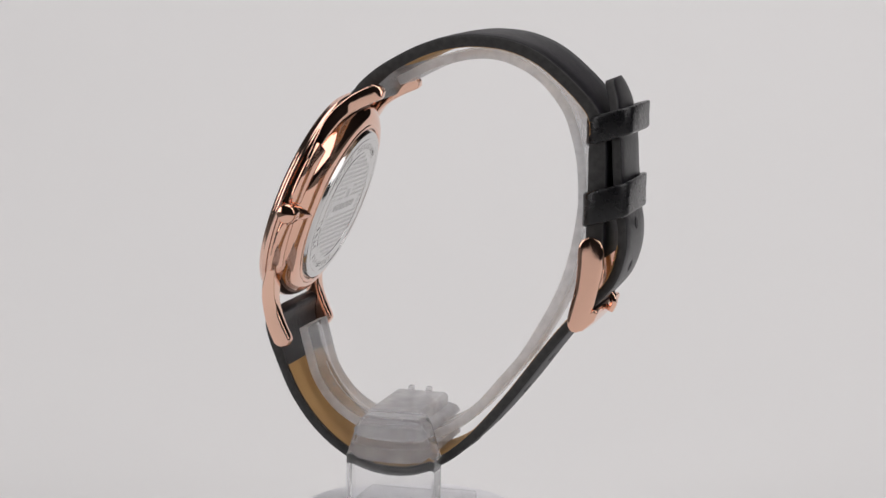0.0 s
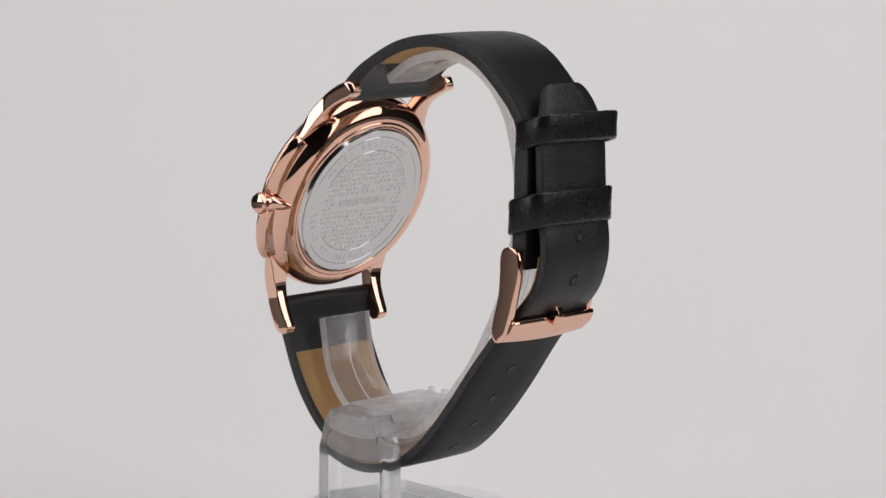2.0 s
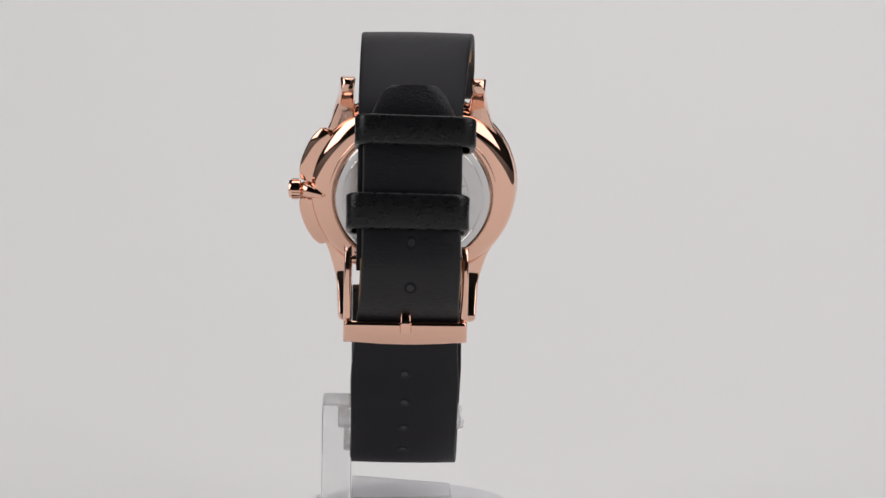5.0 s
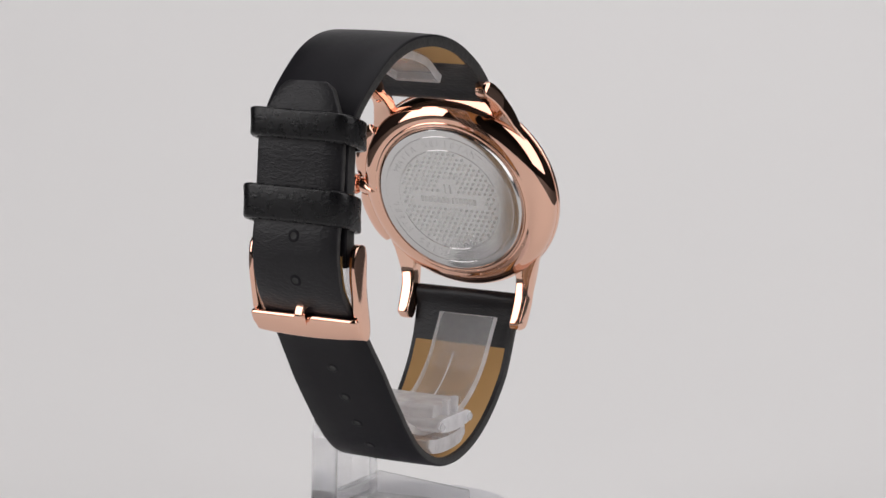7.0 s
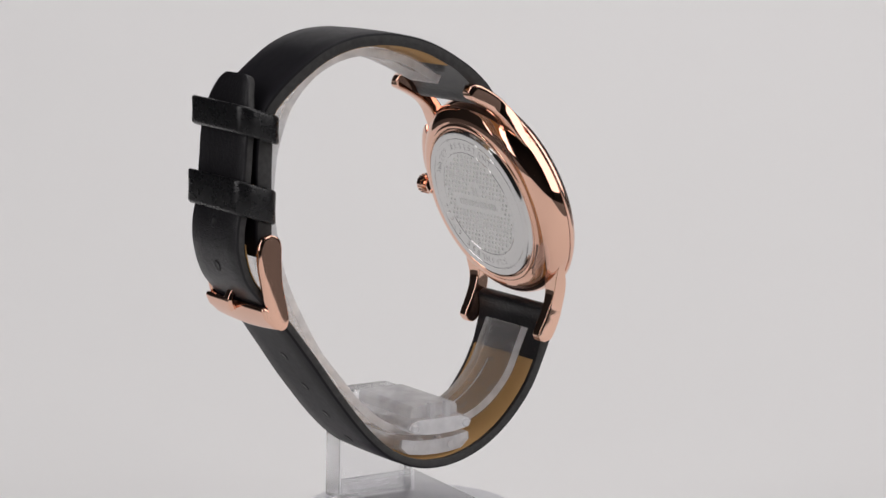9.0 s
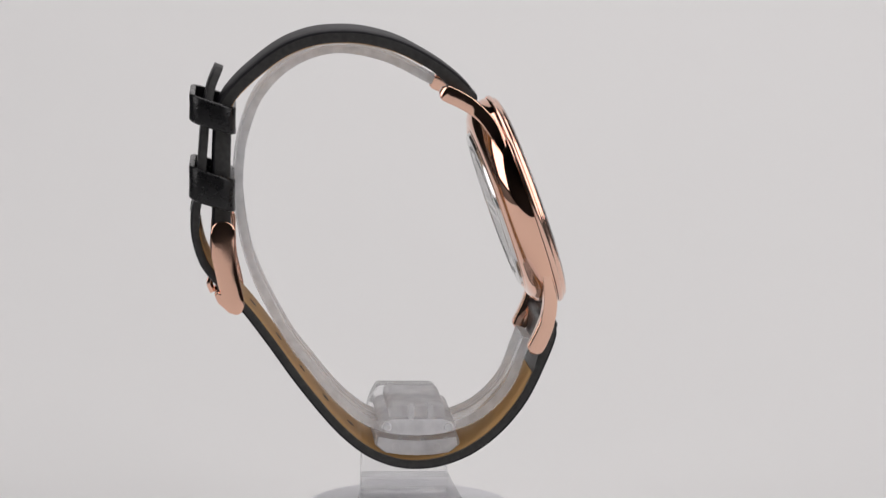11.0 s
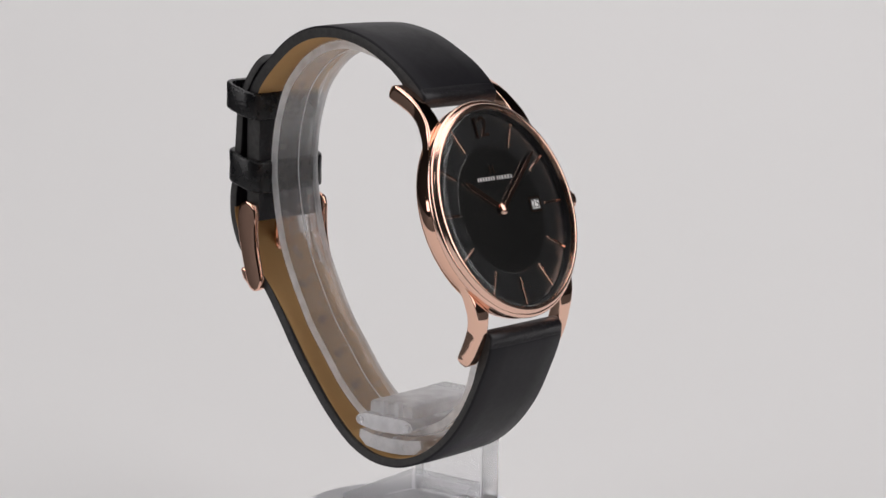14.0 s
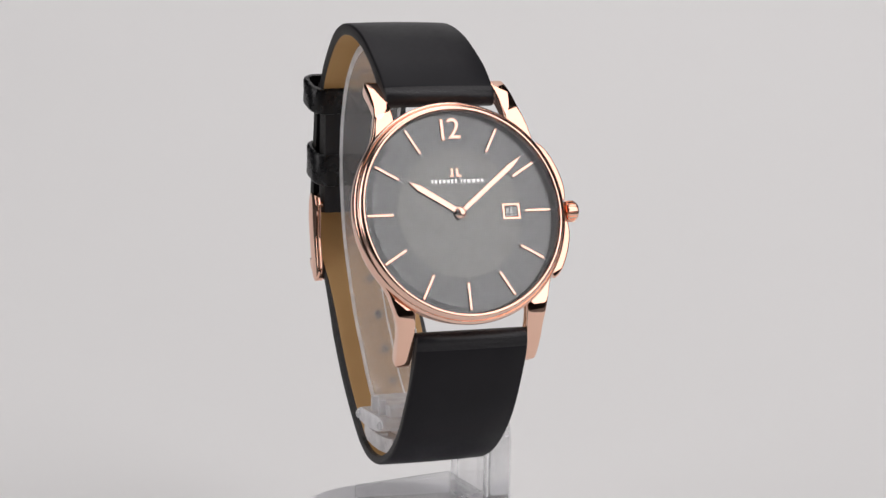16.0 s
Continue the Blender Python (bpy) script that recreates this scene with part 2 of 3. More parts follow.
# ---- the studio ----
def studio():
    bm = bmesh.new()
    low = GROUND - 16
    prof = [(-400, low), (-60, low), (60, low)]
    for k in range(1, 17):
        a = radians(90 * k / 16)
        prof.append((60 + 640 * math.sin(a), low + 640 * (1 - math.cos(a))))
    prof.append((700, 1400))
    rows = [[bm.verts.new((x, y, z)) for x in (-215, -100, 0, 120, 250)] for y, z in prof]
    for p, q in zip(rows, rows[1:]):
        for k in range(4):
            bm.faces.new((p[k], p[k + 1], q[k + 1], q[k]))
    sweep = part("backdrop", bm, PAPER, None, "pale grey-white seamless paper sweep behind the turntable")
    sweep.location.z = -GROUND * MM
    tagged(sweep, category="backdrop", kind="structure")
    top = part("table", box(-760, 760, -420, 820, GROUND - 56, GROUND - 16.5), ROOM, None, "dark studio table under the paper sweep", bevel=3.0)
    top.location.z = -GROUND * MM
    tagged(top, category="table", kind="structure")
    for name, lo, hi in (("wall_north", (-1500, 1500, -900), (1500, 1560, 1800)), ("wall_south", (-1500, -1560, -900), (1500, -1500, 1800)),
                         ("wall_east", (1500, -1500, -900), (1560, 1500, 1800)), ("wall_west", (-1560, -1500, -900), (-1500, 1500, 1800)),
                         ("ceiling", (-1560, -1560, 1800), (1560, 1560, 1860)), ("floor", (-1560, -1560, -960), (1560, 1560, -900))):
        w = part(name, box(lo[0], hi[0], lo[1], hi[1], lo[2], hi[2]), ROOM, None, "dark plain studio " + name.split("_")[0], smooth=False)
        w.location.z = -GROUND * MM
        tagged(w, category=name.split("_")[0], kind="structure")


studio()


# ---- what turns: turntable, stand and watch share one axis ----
def thing(name, label, category):
    e = new(name)
    e.empty_display_size = 0.01
    e.location.z = -GROUND * MM
    return tagged(e, label, category)


turntable = thing("turntable", "small round white display turntable under the clear stand", "turntable")
part("plate", lathe([(0, GROUND), (18.9, GROUND), (19.3, GROUND - 0.3), (19.5, GROUND - 1), (19.5, GROUND - 4), (0, GROUND - 4)]), TABLE_TOP, turntable)
part("motor_housing", lathe([(0, GROUND - 4), (17, GROUND - 4), (19, GROUND - 15.9), (0, GROUND - 15.9)]), TABLE_TOP, turntable)

stand = thing("watch_stand", "clear acrylic watch stand with a curved holding band", "display stand")


def acrylic_stand():
    path = catmull([(0, -19.0, -79.4), (0, -18.2, -81.9), (0, -16.0, -87.9), (0, -12.0, -92.6), (0, -6.7, -95.4), (0, -0.4, -96.5), (0, 6.9, -95.4), (0, 12.7, -91.4), (0, 17.9, -85.4),
                    (0, 22.5, -79.3), (0, 28.2, -68.0), (0, 30.6, -57.0), (0, 30.6, -49.5), (0, 29.4, -43.5), (0, 27.0, -38.0), (0, 21.8, -32.9), (0, 14.5, -30.4), (0, 6.0, -31.7), (0, -2.2, -35.6)], 0.8)

    def wide(s, total):
        return 11.0 - 2.5 * max(0.0, 1 - (total - s) / 7.0)

    bm = band(outward(path, 0.6), wide, lambda s, T: 1.6, lambda s, T: -1.1 + 3.6 * max(0.0, math.sin(math.pi * s / T)) ** 0.8 + 2.3 * (s / T) ** 4, sign=-1, edge=0.25)
    part("band", bm, [ACRYLIC_BAND, ACRYLIC_EDGE, ACRYLIC_BAND], stand, "clear curved acrylic band inside the strap")
    seam = outward(path, -1.02)
    part("mould_seam", band(seam[8:-8], lambda s, T: 0.25, lambda s, T: 0.12, lambda s, T: 0.3 + 2.4 * max(0.0, math.sin(math.pi * s / T)) ** 0.8 + 1.2 * (s / T) ** 4, sign=-1, edge=0.04), ACRYLIC_EDGE, stand)
    saddle = [(-6.9, -94.5), (-6.3, -93.6), (-4.9, -93.2), (4.5, -93.2), (5.9, -93.6), (6.5, -94.5), (5.4, -95.4), (2.6, -95.8), (0.0, -95.9), (-2.8, -95.8), (-5.6, -95.4)]
    upper = part("arm", prism(saddle, -8.0, 13.0), ACRYLIC_FROST, stand, "cloudy cut acrylic arm above the band", bevel=0.35)
    part("bar", prism([(-5.0, -93.3), (4.6, -93.3), (4.6, -91.6), (4.1, -91.1), (-4.4, -91.1), (-5.0, -91.6)], -6.2, 10.6), ACRYLIC_FROST, upper, bevel=0.25)
    for y in (-2.3, 0.9):
        part("pin", prism([(y - 0.55, -94.2), (y + 0.55, -94.2), (y + 0.5, -90.5), (y - 0.5, -90.5)], -7.4, -6.2), ACRYLIC_FROST, upper, bevel=0.2)
    for y in (-5.4, 5.0):
        knob = lathe([(0, 0.6), (0.5, 0.6), (0.75, 0.4), (0.75, -0.3), (0, -0.3)], 20, Matrix.Translation((-8.0, y, -94.5)) @ Matrix.Rotation(radians(-90), 4, "Y"))
        part("knob", knob, ACRYLIC_FROST, upper)
    low = [(-7.4, -96.6), (-4.0, -97.1), (0.0, -97.3), (4.0, -97.1), (6.8, -96.6), (7.0, -98.0), (5.4, -99.3), (2.5, -99.7), (-0.4, -99.8), (-3.2, -99.7), (-6.0, -99.3), (-7.6, -98.0)]
    lower = part("arm", prism(low, -6.4, 12.0), ACRYLIC_FROST, stand, "cloudy cut acrylic arm under the band", bevel=0.3)
    for y in (-5.2, -1.2, 2.6, 5.6):
        part("tooth", box(-6.55, -5.2, y - 0.35, y + 0.35, -97.6, -96.75), ACRYLIC_FROST, lower, bevel=0.15)
    for y in (-3.6, 3.4):
        dot = lathe([(0.55, 0.0), (0.6, 0.08), (0.72, 0.08), (0.76, 0.0)], 20, Matrix.Translation((-6.56, y, -98.4)) @ Matrix.Rotation(radians(-90), 4, "Y"))
        part("ring", dot, ACRYLIC_EDGE, lower)
    # thin plates that make the arms' ends whiter than the rest
    part("end_face", prism([(y * 0.94 - 0.02, z) for y, z in low], -6.56, -6.4), ACRYLIC_EDGE, lower, "white end of the arm")
    part("end_face", prism([(y * 0.94, z) for y, z in saddle], -8.16, -8.0), ACRYLIC_EDGE, upper, "white end of the arm")
    col = [(-7.2, GROUND + 0.02), (8.2, GROUND + 0.02), (8.2, -98.4), (6.6, -93.2), (5.6, -91.4), (-4.4, -91.4), (-5.6, -93.2), (-7.2, -98.4)]
    part("column", prism(col, 10.6, 15.7), ACRYLIC_CLEAR, stand, bevel=0.5)
    part("base", hexa([(-7, -9.0, GROUND + 0.02), (10.5, -7.2, GROUND + 0.02), (10.5, 8.2, GROUND + 0.02), (-7, 10.0, GROUND + 0.02)],
                      [(-7, -9.0, GROUND + 2.5), (10.5, -7.2, GROUND + 4.2), (10.5, 8.2, GROUND + 4.2), (-7, 10.0, GROUND + 2.5)]), ACRYLIC_BASE, stand, bevel=0.4)


acrylic_stand()

watch = thing("wristwatch", "rose gold wristwatch with black dial and black leather strap", "wristwatch")
CX = 0.4
TILT = 20.3
# the dial's space: x to three o'clock, y to twelve, z out of the glass
FACE = Matrix.Translation((CX, -17.9, -56.4)) @ Matrix.Rotation(radians(90 - TILT), 4, "X")


def on_face(bm):
    bmesh.ops.transform(bm, matrix=FACE, verts=bm.verts)
    return bm


def case():
    bowl = [(14.98, -4.47), (15.3, -4.44), (15.8, -4.32), (16.4, -4.06), (17.0, -3.68), (17.5, -3.24), (17.95, -2.66), (18.25, -2.05), (18.42, -1.45), (18.5, -0.85), (18.5, -0.4)]
    body = lathe([(14.02, -3.9), (14.08, -4.5), (14.22, -4.66), (14.5, -4.7), (14.74, -4.62), (14.86, -4.5)] + bowl + [(18.5, 0.0), (16.9, 0.05), (16.9, -0.25), (14.02, -0.25), (14.02, -3.9)], 160, FACE)
    case_body = part("case", body, ROSE, watch, "polished rose gold case", sharp=30)
    rim = lathe([(17.1, 0.0), (18.4, 0.04), (18.62, 0.14), (18.72, 0.42), (18.67, 0.74), (18.48, 0.98), (18.28, 1.06), (18.2, 1.0), (18.12, 1.06), (18.05, 1.34), (17.86, 1.62), (17.6, 1.8), (17.35, 1.85), (17.18, 1.78), (17.1, 1.6), (17.1, 0.0)], 160, FACE)
    part("bezel", rim, ROSE_SOFT, watch, "stepped polished rose gold bezel", sharp=40)
    crystal = lathe([(0, 2.15), (16.2, 2.15), (16.85, 2.02), (17.05, 1.75), (17.05, 0.85), (0, 0.85)], 128, FACE)
    glass = part("crystal", crystal, [GLASS, GLASS_BACK], watch, "flat clear anti-reflective watch glass", sharp=5)
    glass.data.polygons.foreach_set("material_index", [1 if k >= 128 * 4 else 0 for k in range(len(glass.data.polygons))])
    glass.visible_shadow = False
    # steel back with raised rings
    back = lathe([(0, -5.15), (9.6, -5.15), (9.65, -5.2), (9.8, -5.2), (9.85, -5.15), (12.2, -5.15), (12.25, -5.2), (12.4, -5.2), (12.45, -5.15), (13.2, -5.15), (13.55, -5.07), (13.7, -4.9), (13.8, -4.6), (14.0, -4.4), (14.0, -2.6), (0, -2.6)], 128, FACE)
    steel = part("case_back", back, STEEL, watch, "polished steel case back with engraved lattice and lettering")
    return case_body, steel


case_body, steel = case()


def engraving():
    """The lattice, the arc lettering and the maker's bar on the steel back."""
    back = FACE @ Matrix.Rotation(radians(180), 4, "Y") @ Matrix.Translation((0, 0, 5.15))
    bm = bmesh.new()
    step, r = 0.9, 9.3
    for j in range(-12, 13):
        for i in range(-12, 13):
            x, y = (i + 0.5 * (j % 2)) * step * 1.15, j * step
            if x * x + y * y > r * r or abs(y) < 1.1 and abs(x) < 7.2 or abs(x) < 1.6 and 1.0 < y < 3.8:
                continue
            v = [bm.verts.new(back @ Vector(p)) for p in ((x - 0.42, y - 0.22, 0.012), (x + 0.1, y - 0.34, 0.012), (x + 0.42, y + 0.22, 0.012), (x - 0.1, y + 0.34, 0.012))]
            bm.faces.new(v)
    part("engraved_lattice", bm, ENGRAVED, steel, "fine engraved pattern of small lozenges", smooth=False)
    for x in (-0.55, 0.45):
        part("emblem", box(x - 0.2, x + 0.2, 1.4, 3.2, 0.012, 0.03, back), ENGRAVED, steel, smooth=False)
    x = -5.6
    for k in range(13):
        wide = (0.5, 0.65, 0.6, 0.65, 0.6, 0.5, 0.55, 0.45, 0.55, 0.75, 0.65, 0.65, 0.55)[k]
        part("name_bar", box(x, x + wide, -0.6, 0.6, 0.012, 0.03, back), ENGRAVED, steel, smooth=False)
        x += wide + (0.55 if k == 6 else 0.24)
    for words, start in (("WATER RESISTANT", 150), ("STAINLESS STEEL", 288)):
        joined = bmesh.new()
        for k, ch in enumerate(words):
            if ch == " ":
                continue
            a = radians(start - 7.1 * k)
            m = back @ Matrix.Translation((11.0 * math.cos(a), 11.0 * math.sin(a), 0.022)) @ Matrix.Rotation(a - math.pi / 2, 4, "Z")
            one = text_mesh(ch, 1.6, 0.012, m)
            me = bpy.data.meshes.new("letter")
            one.to_mesh(me)
            one.free()
            joined.from_mesh(me)
            bpy.data.meshes.remove(me)
        part("lettering", joined, STEEL_MATTE, steel, "engraved steel lettering", smooth=False)


engraving()


def spread(points, steps):
    """A smooth line through the points, with the same number of steps between each two."""
    P = [Vector(p) for p in points]
    P = [2 * P[0] - P[1]] + P + [2 * P[-1] - P[-2]]
    out = []
    for i in range(1, len(P) - 2):
        a, b, c, d = P[i - 1 : i + 3]
        for k in range(steps):
            t = k / steps
            out.append(0.5 * ((2 * b) + (c - a) * t + (2 * a - 5 * b + 4 * c - d) * t * t + (3 * b - a - 3 * c + d) * t**3))
    return out + [P[-2]]


def lug(sx, sy):
    """A lug that leaves the case and bends back to its rounded tip."""
    top = [(1.0, -0.6), (5.0, -0.5), (9.0, -0.4), (12.4, -0.22), (15.0, -0.3), (17.0, -0.8), (19.0, -1.7), (20.8, -2.8), (22.4, -4.1), (23.5, -5.2), (23.95, -5.9), (24.0, -6.6)]
    low = [(1.0, -1.0), (5.0, -1.1), (9.0, -1.35), (12.4, -1.95), (14.7, -2.5), (16.3, -3.0), (17.9, -3.9), (19.4, -5.1), (20.7, -6.35), (21.7, -7.4), (22.4, -7.85), (23.1, -7.75)]
    inner = [17.0, 16.0, 13.4, 10.4] + [9.9] * 8
    outer = [18.4, 17.75, 16.15, 14.45, 13.75, 13.3, 12.9, 12.8, 12.7, 12.6, 12.5, 12.2]
    slim = [0.0, 0.0, 0.0, 0.1, 0.3, 0.45, 0.55, 0.6, 0.6, 0.6, 0.5, 0.4]
    line_top = spread([(0, *p) for p in top], 5)
    line_low = spread([(0, *p) for p in low], 5)
    sides = spread(list(zip(inner, outer, slim)), 5)
    secs = []
    for (_, a, d), (_, b, e), (xi, xo, cut) in zip(line_top, line_low, sides):
        # a rounded section: flat towards the dial, domed on the flank, slimmer at the back
        ring = []
        for k in range(28):
            ang = 2 * math.pi * k / 28
            ca, sa = math.cos(ang), math.sin(ang)
            u = 0.5 + 0.5 * math.copysign(abs(ca) ** 0.24, ca)
            v = 0.5 - 0.5 * math.copysign(abs(sa) ** 0.24, sa)
            x = xi + cut * 0.5 * v + (xo - xi - cut * v) * u
            y, z = a + (b - a) * v, d + (e - d) * v
            ring.append(FACE @ Vector((sx * x + 0.5 * min(1.0, max(0.0, (y - 5) / 9)), sy * y, z)))
        secs.append(ring)
    # the blunt tip closes in two shrinking rings
    mid = sum(secs[-1], Vector()) / 28
    ahead = (mid - sum(secs[-2], Vector()) / 28).normalized()
    for k, push in ((0.86, 0.16), (0.55, 0.28)):
        secs.append([mid + (p - mid) * k + ahead * push for p in secs[-1 if k > 0.6 else -2]])
    part("lug", loft(secs), ROSE_LUG, watch, sharp=60)


for sx in (-1, 1):
    for sy in (-1, 1):
        lug(sx, sy)


def crown():
    m = FACE @ Matrix.Translation((19.0, 0, -1.95)) @ Matrix.Rotation(radians(90), 4, "Y")
    stem = part("crown", lathe([(0, -1.5), (0.8, -1.5), (0.8, 0.7), (1.5, 0.8), (1.7, 1.0), (1.7, 2.5), (1.45, 2.9), (0.7, 3.1), (0, 3.12)], 32, m), ROSE, watch, "small rose gold winding crown")
    for k in range(16):
        a = 2 * math.pi * k / 16
        rib = box(-0.13, 0.13, 1.65, 1.82, 1.1, 2.4, m @ Matrix.Rotation(a, 4, "Z"))
        part("rib", rib, ROSE, stem, smooth=False)
    # the teardrop boss that carries the crown's stem into the flank
    boss = FACE @ Matrix.Translation((19.1, 0, -1.75)) @ Matrix.Rotation(radians(-128), 4, "Y")
    part("crown_tube", lathe([(0, -0.9), (0.9, -0.8), (1.35, -0.2), (1.4, 0.6), (1.25, 1.6), (0.9, 2.8), (0.45, 3.9), (0, 4.6)], 32, boss), ROSE, watch)
    # the raised rail on the flank beside the crown
    for lo, hi in ((-35, -5), (5, 37)):
        secs = []
        for k in range(13):
            a = radians(lo + (hi - lo) * k / 12)
            swell = 1.0 - 0.03 * abs(2 * k / 12 - 1) ** 4
            sec = []
            for r, h in ((17.4, -2.7), (18.8 * swell, -2.6), (19.9 * swell, -2.1), (20.6 * swell, -1.5), (20.4 * swell, -1.0), (19.6 * swell, -0.75), (18.0, -0.5)):
                sec.append(FACE @ Vector((r * math.cos(a), r * math.sin(a), h)))
            secs.append(sec)
        part("crown_guard", loft(secs), ROSE, watch, bevel=0.2)


crown()


def dial():
    disc = part("dial", lathe([(0, 0.0), (10.9, 0.0), (17.08, 0.0), (17.08, -0.24), (0, -0.24)], 128, FACE), DIAL, watch, "black watch dial with rose gold markers", sharp=8)
    part("dial_centre", lathe([(0, 0.06), (10.95, 0.06), (11.0, 0.03), (0, 0.03)], 128, FACE), DIAL_GLOSS, disc, "polished black inner disc", sharp=8)
    part("flange", lathe([(16.75, 0.004), (17.07, 0.004), (17.07, 0.83), (16.95, 0.83), (16.75, 0.004)], 128, FACE), BLACK_PRINT_AND_SHADE, disc, "narrow black inner ring")
    for h in range(1, 12):
        m = FACE @ Matrix.Rotation(radians(-30 * h), 4, "Z")
        r0 = 11.7
        part("hour_marker", box(-0.22, 0.22, r0, 16.3, 0.02, 0.30, m), ROSE_BRUSHED, disc, bevel=0.06, smooth=False)
    part("numeral", box(-1.75, -1.3, 12.3, 15.9, 0.02, 0.28, FACE), ROSE_BRUSHED, disc, "applied rose gold figure 1 of twelve")
    two = text_mesh("2", 5.0, 0.12, FACE @ Matrix.Translation((0.55, 14.1, 0.15)))
    part("numeral", two, ROSE_BRUSHED, disc, "applied rose gold figure 2 of twelve", smooth=False)
    # the maker's mark and name as plain bars
    for x in (-0.55, 0.35):
        part("emblem", box(x - 0.17, x + 0.17, 6.3, 7.6, 0.035, 0.15, FACE), ROSE_BRUSHED, disc, smooth=False)
    part("emblem", box(-1.0, -0.4, 6.15, 6.4, 0.035, 0.15, FACE), ROSE_BRUSHED, disc, smooth=False)
    part("emblem", box(0.2, 1.0, 6.15, 6.4, 0.035, 0.15, FACE), ROSE_BRUSHED, disc, smooth=False)
    x = -4.4
    for w in (0.4, 0.6, 0.55, 0.6, 0.55, 0.45, 0.5, None, 0.4, 0.5, 0.7, 0.6, 0.65, 0.5):
        if w is None:
            x += 0.35
            continue
        part("name_bar", box(x, x + w * 0.76, 5.05, 5.7, 0.05, 0.12, FACE), SILVER_PRINT, disc, smooth=False)
        x += w + 0.17
    # date window
    part("date_frame", box(7.7, 10.8, -1.3, 1.3, 0.035, 0.16, FACE), ROSE_BRUSHED, disc, smooth=False)
    part("date_window", box(8.05, 10.45, -0.98, 0.98, 0.15, 0.175, FACE), BLACK_PRINT_AND_SHADE, disc, smooth=False)
    part("date_disc", box(8.28, 10.22, -0.78, 0.78, 0.16, 0.205, FACE), WHITE_PRINT, disc, smooth=False)
    part("date_number", text_mesh("25", 2.05, 0.006, FACE @ Matrix.Translation((9.25, 0.0, 0.225))), BLACK_PRINT_AND_SHADE, disc, smooth=False)


dial()


def hand(name, degrees, length, wide, height):
    m = FACE @ Matrix.Rotation(radians(-degrees), 4, "Z")
    bm = bmesh.new()
    out = [(-wide * 0.5, 0.9), (wide * 0.5, 0.9), (wide * 0.55, length * 0.82), (0.0, length), (-wide * 0.55, length * 0.82)]
    lo = [bm.verts.new(m @ Vector((x, y, height))) for x, y in out]
    hi = [bm.verts.new(m @ Vector((x * 0.96, y, height + 0.12))) for x, y in out]
    bm.faces.new(lo), bm.faces.new(hi)
    for k in range(5):
        bm.faces.new((lo[k], lo[(k + 1) % 5], hi[(k + 1) % 5], hi[k]))
    h = part(name, bm, ROSE_BRUSHED, watch, smooth=False)
    part("hub", lathe([(0, height + 0.42), (0.3, height + 0.4), (0.6, height + 0.32), (0.85, height + 0.2), (1.0, height + 0.05), (1.0, height - 0.02), (0, height - 0.02)], 32, FACE), ROSE_BRUSHED, h)


hand("hour_hand", 302.5, 10.0, 0.9, 0.36)
hand("minute_hand", 52.3, 15.0, 0.75, 0.58)


# ---- the strap ----
def back_shift(s0, s1, a, b):
    def f(s, total):
        k = min(1.0, max(0.0, (s - s0) / (s1 - s0)))
        return a + (b - a) * k * k * (3 - 2 * k)
    return f


UPPER = [(0, -9.3, -38.9), (0, -7.3, -36.2), (0, -3.4, -33.0), (0, 2.8, -29.6), (0, 8.3, -28.0), (0, 13.2, -27.6), (0, 18.4, -28.2), (0, 23.4, -30.2), (0, 28.2, -33.8), (0, 32.0, -37.6), (0, 33.9, -41.0), (0, 34.4, -46.0), (0, 34.5, -52.0), (0, 34.4, -57.0), (0, 34.4, -60.5), (0, 34.2, -63.2)]
LOWER = [(0, -23.0, -75.2), (0, -23.0, -78.5), (0, -21.5, -82.9), (0, -18.4, -89.6), (0, -14.3, -95.0), (0, -9.6, -98.8), (0, -4.8, -100.9), (0, -0.3, -101.6), (0, 4.2, -101.1), (0, 9.1, -98.9), (0, 14.1, -94.5), (0, 20.0, -87.4), (0, 24.9, -80.7), (0, 29.3, -75.0),
         (0, 33.1, -71.1), (0, 36.3, -67.2), (0, 37.8, -62.8), (0, 38.0, -58.9), (0, 37.4, -55.0), (0, 36.8, -48.5), (0, 36.5, -44.0), (0, 35.6, -37.8), (0, 34.2, -34.0)]


def ramp01(s, a, b):
    return min(1.0, max(0.0, (s - a) / (b - a)))


def thickness_u(s):
    return 3.1 - 1.1 * ramp01(s, 0, 10) + 1.0 * ramp01(s, 50, 58)


def strap():
    up = catmull(outward(UPPER, -0.35), 0.3)
    lo = catmull(outward(LOWER, 0.45), 0.3)
    wid_u = lambda s, T: 19.6 - 1.5 * ramp01(s, 8, 28) - 2.2 * ramp01(s, 28, 58)
    wid_l = lambda s, T: 19.8 - 2.1 * ramp01(s, 16, 52) - 2.2 * ramp01(s, 70, 92)
    thick_u = lambda s, T: thickness_u(s)
    thick_l = lambda s, T: 2.9 - 1.4 * min(1, s / 10)
    cen_u, cen_l = back_shift(10, 62, CX - 0.1, 2.4), lambda s, T: CX + 0.5 + 1.1 * ramp01(s, 15, 50) + 0.2 * ramp01(s, 62, 75) - 0.4 * ramp01(s, 80, 95)
    a = part("strap", band(up, wid_u, thick_u, cen_u, sign=1, crease=0.2), [LEATHER_SMOOTH, EDGE, LEATHER], watch, "black smooth leather strap half with buckle", sharp=60)
    b = part("strap", band(lo, wid_l, thick_l, cen_l, sign=-1, round_end=True, grain_from=86, crease=0.2), [LEATHER_SMOOTH, EDGE, LEATHER], watch, "black leather strap half with punched holes", sharp=60)
    return up, lo, a, b, (cen_u, cen_l)


up, lo, strap_a, strap_b, centres = strap()


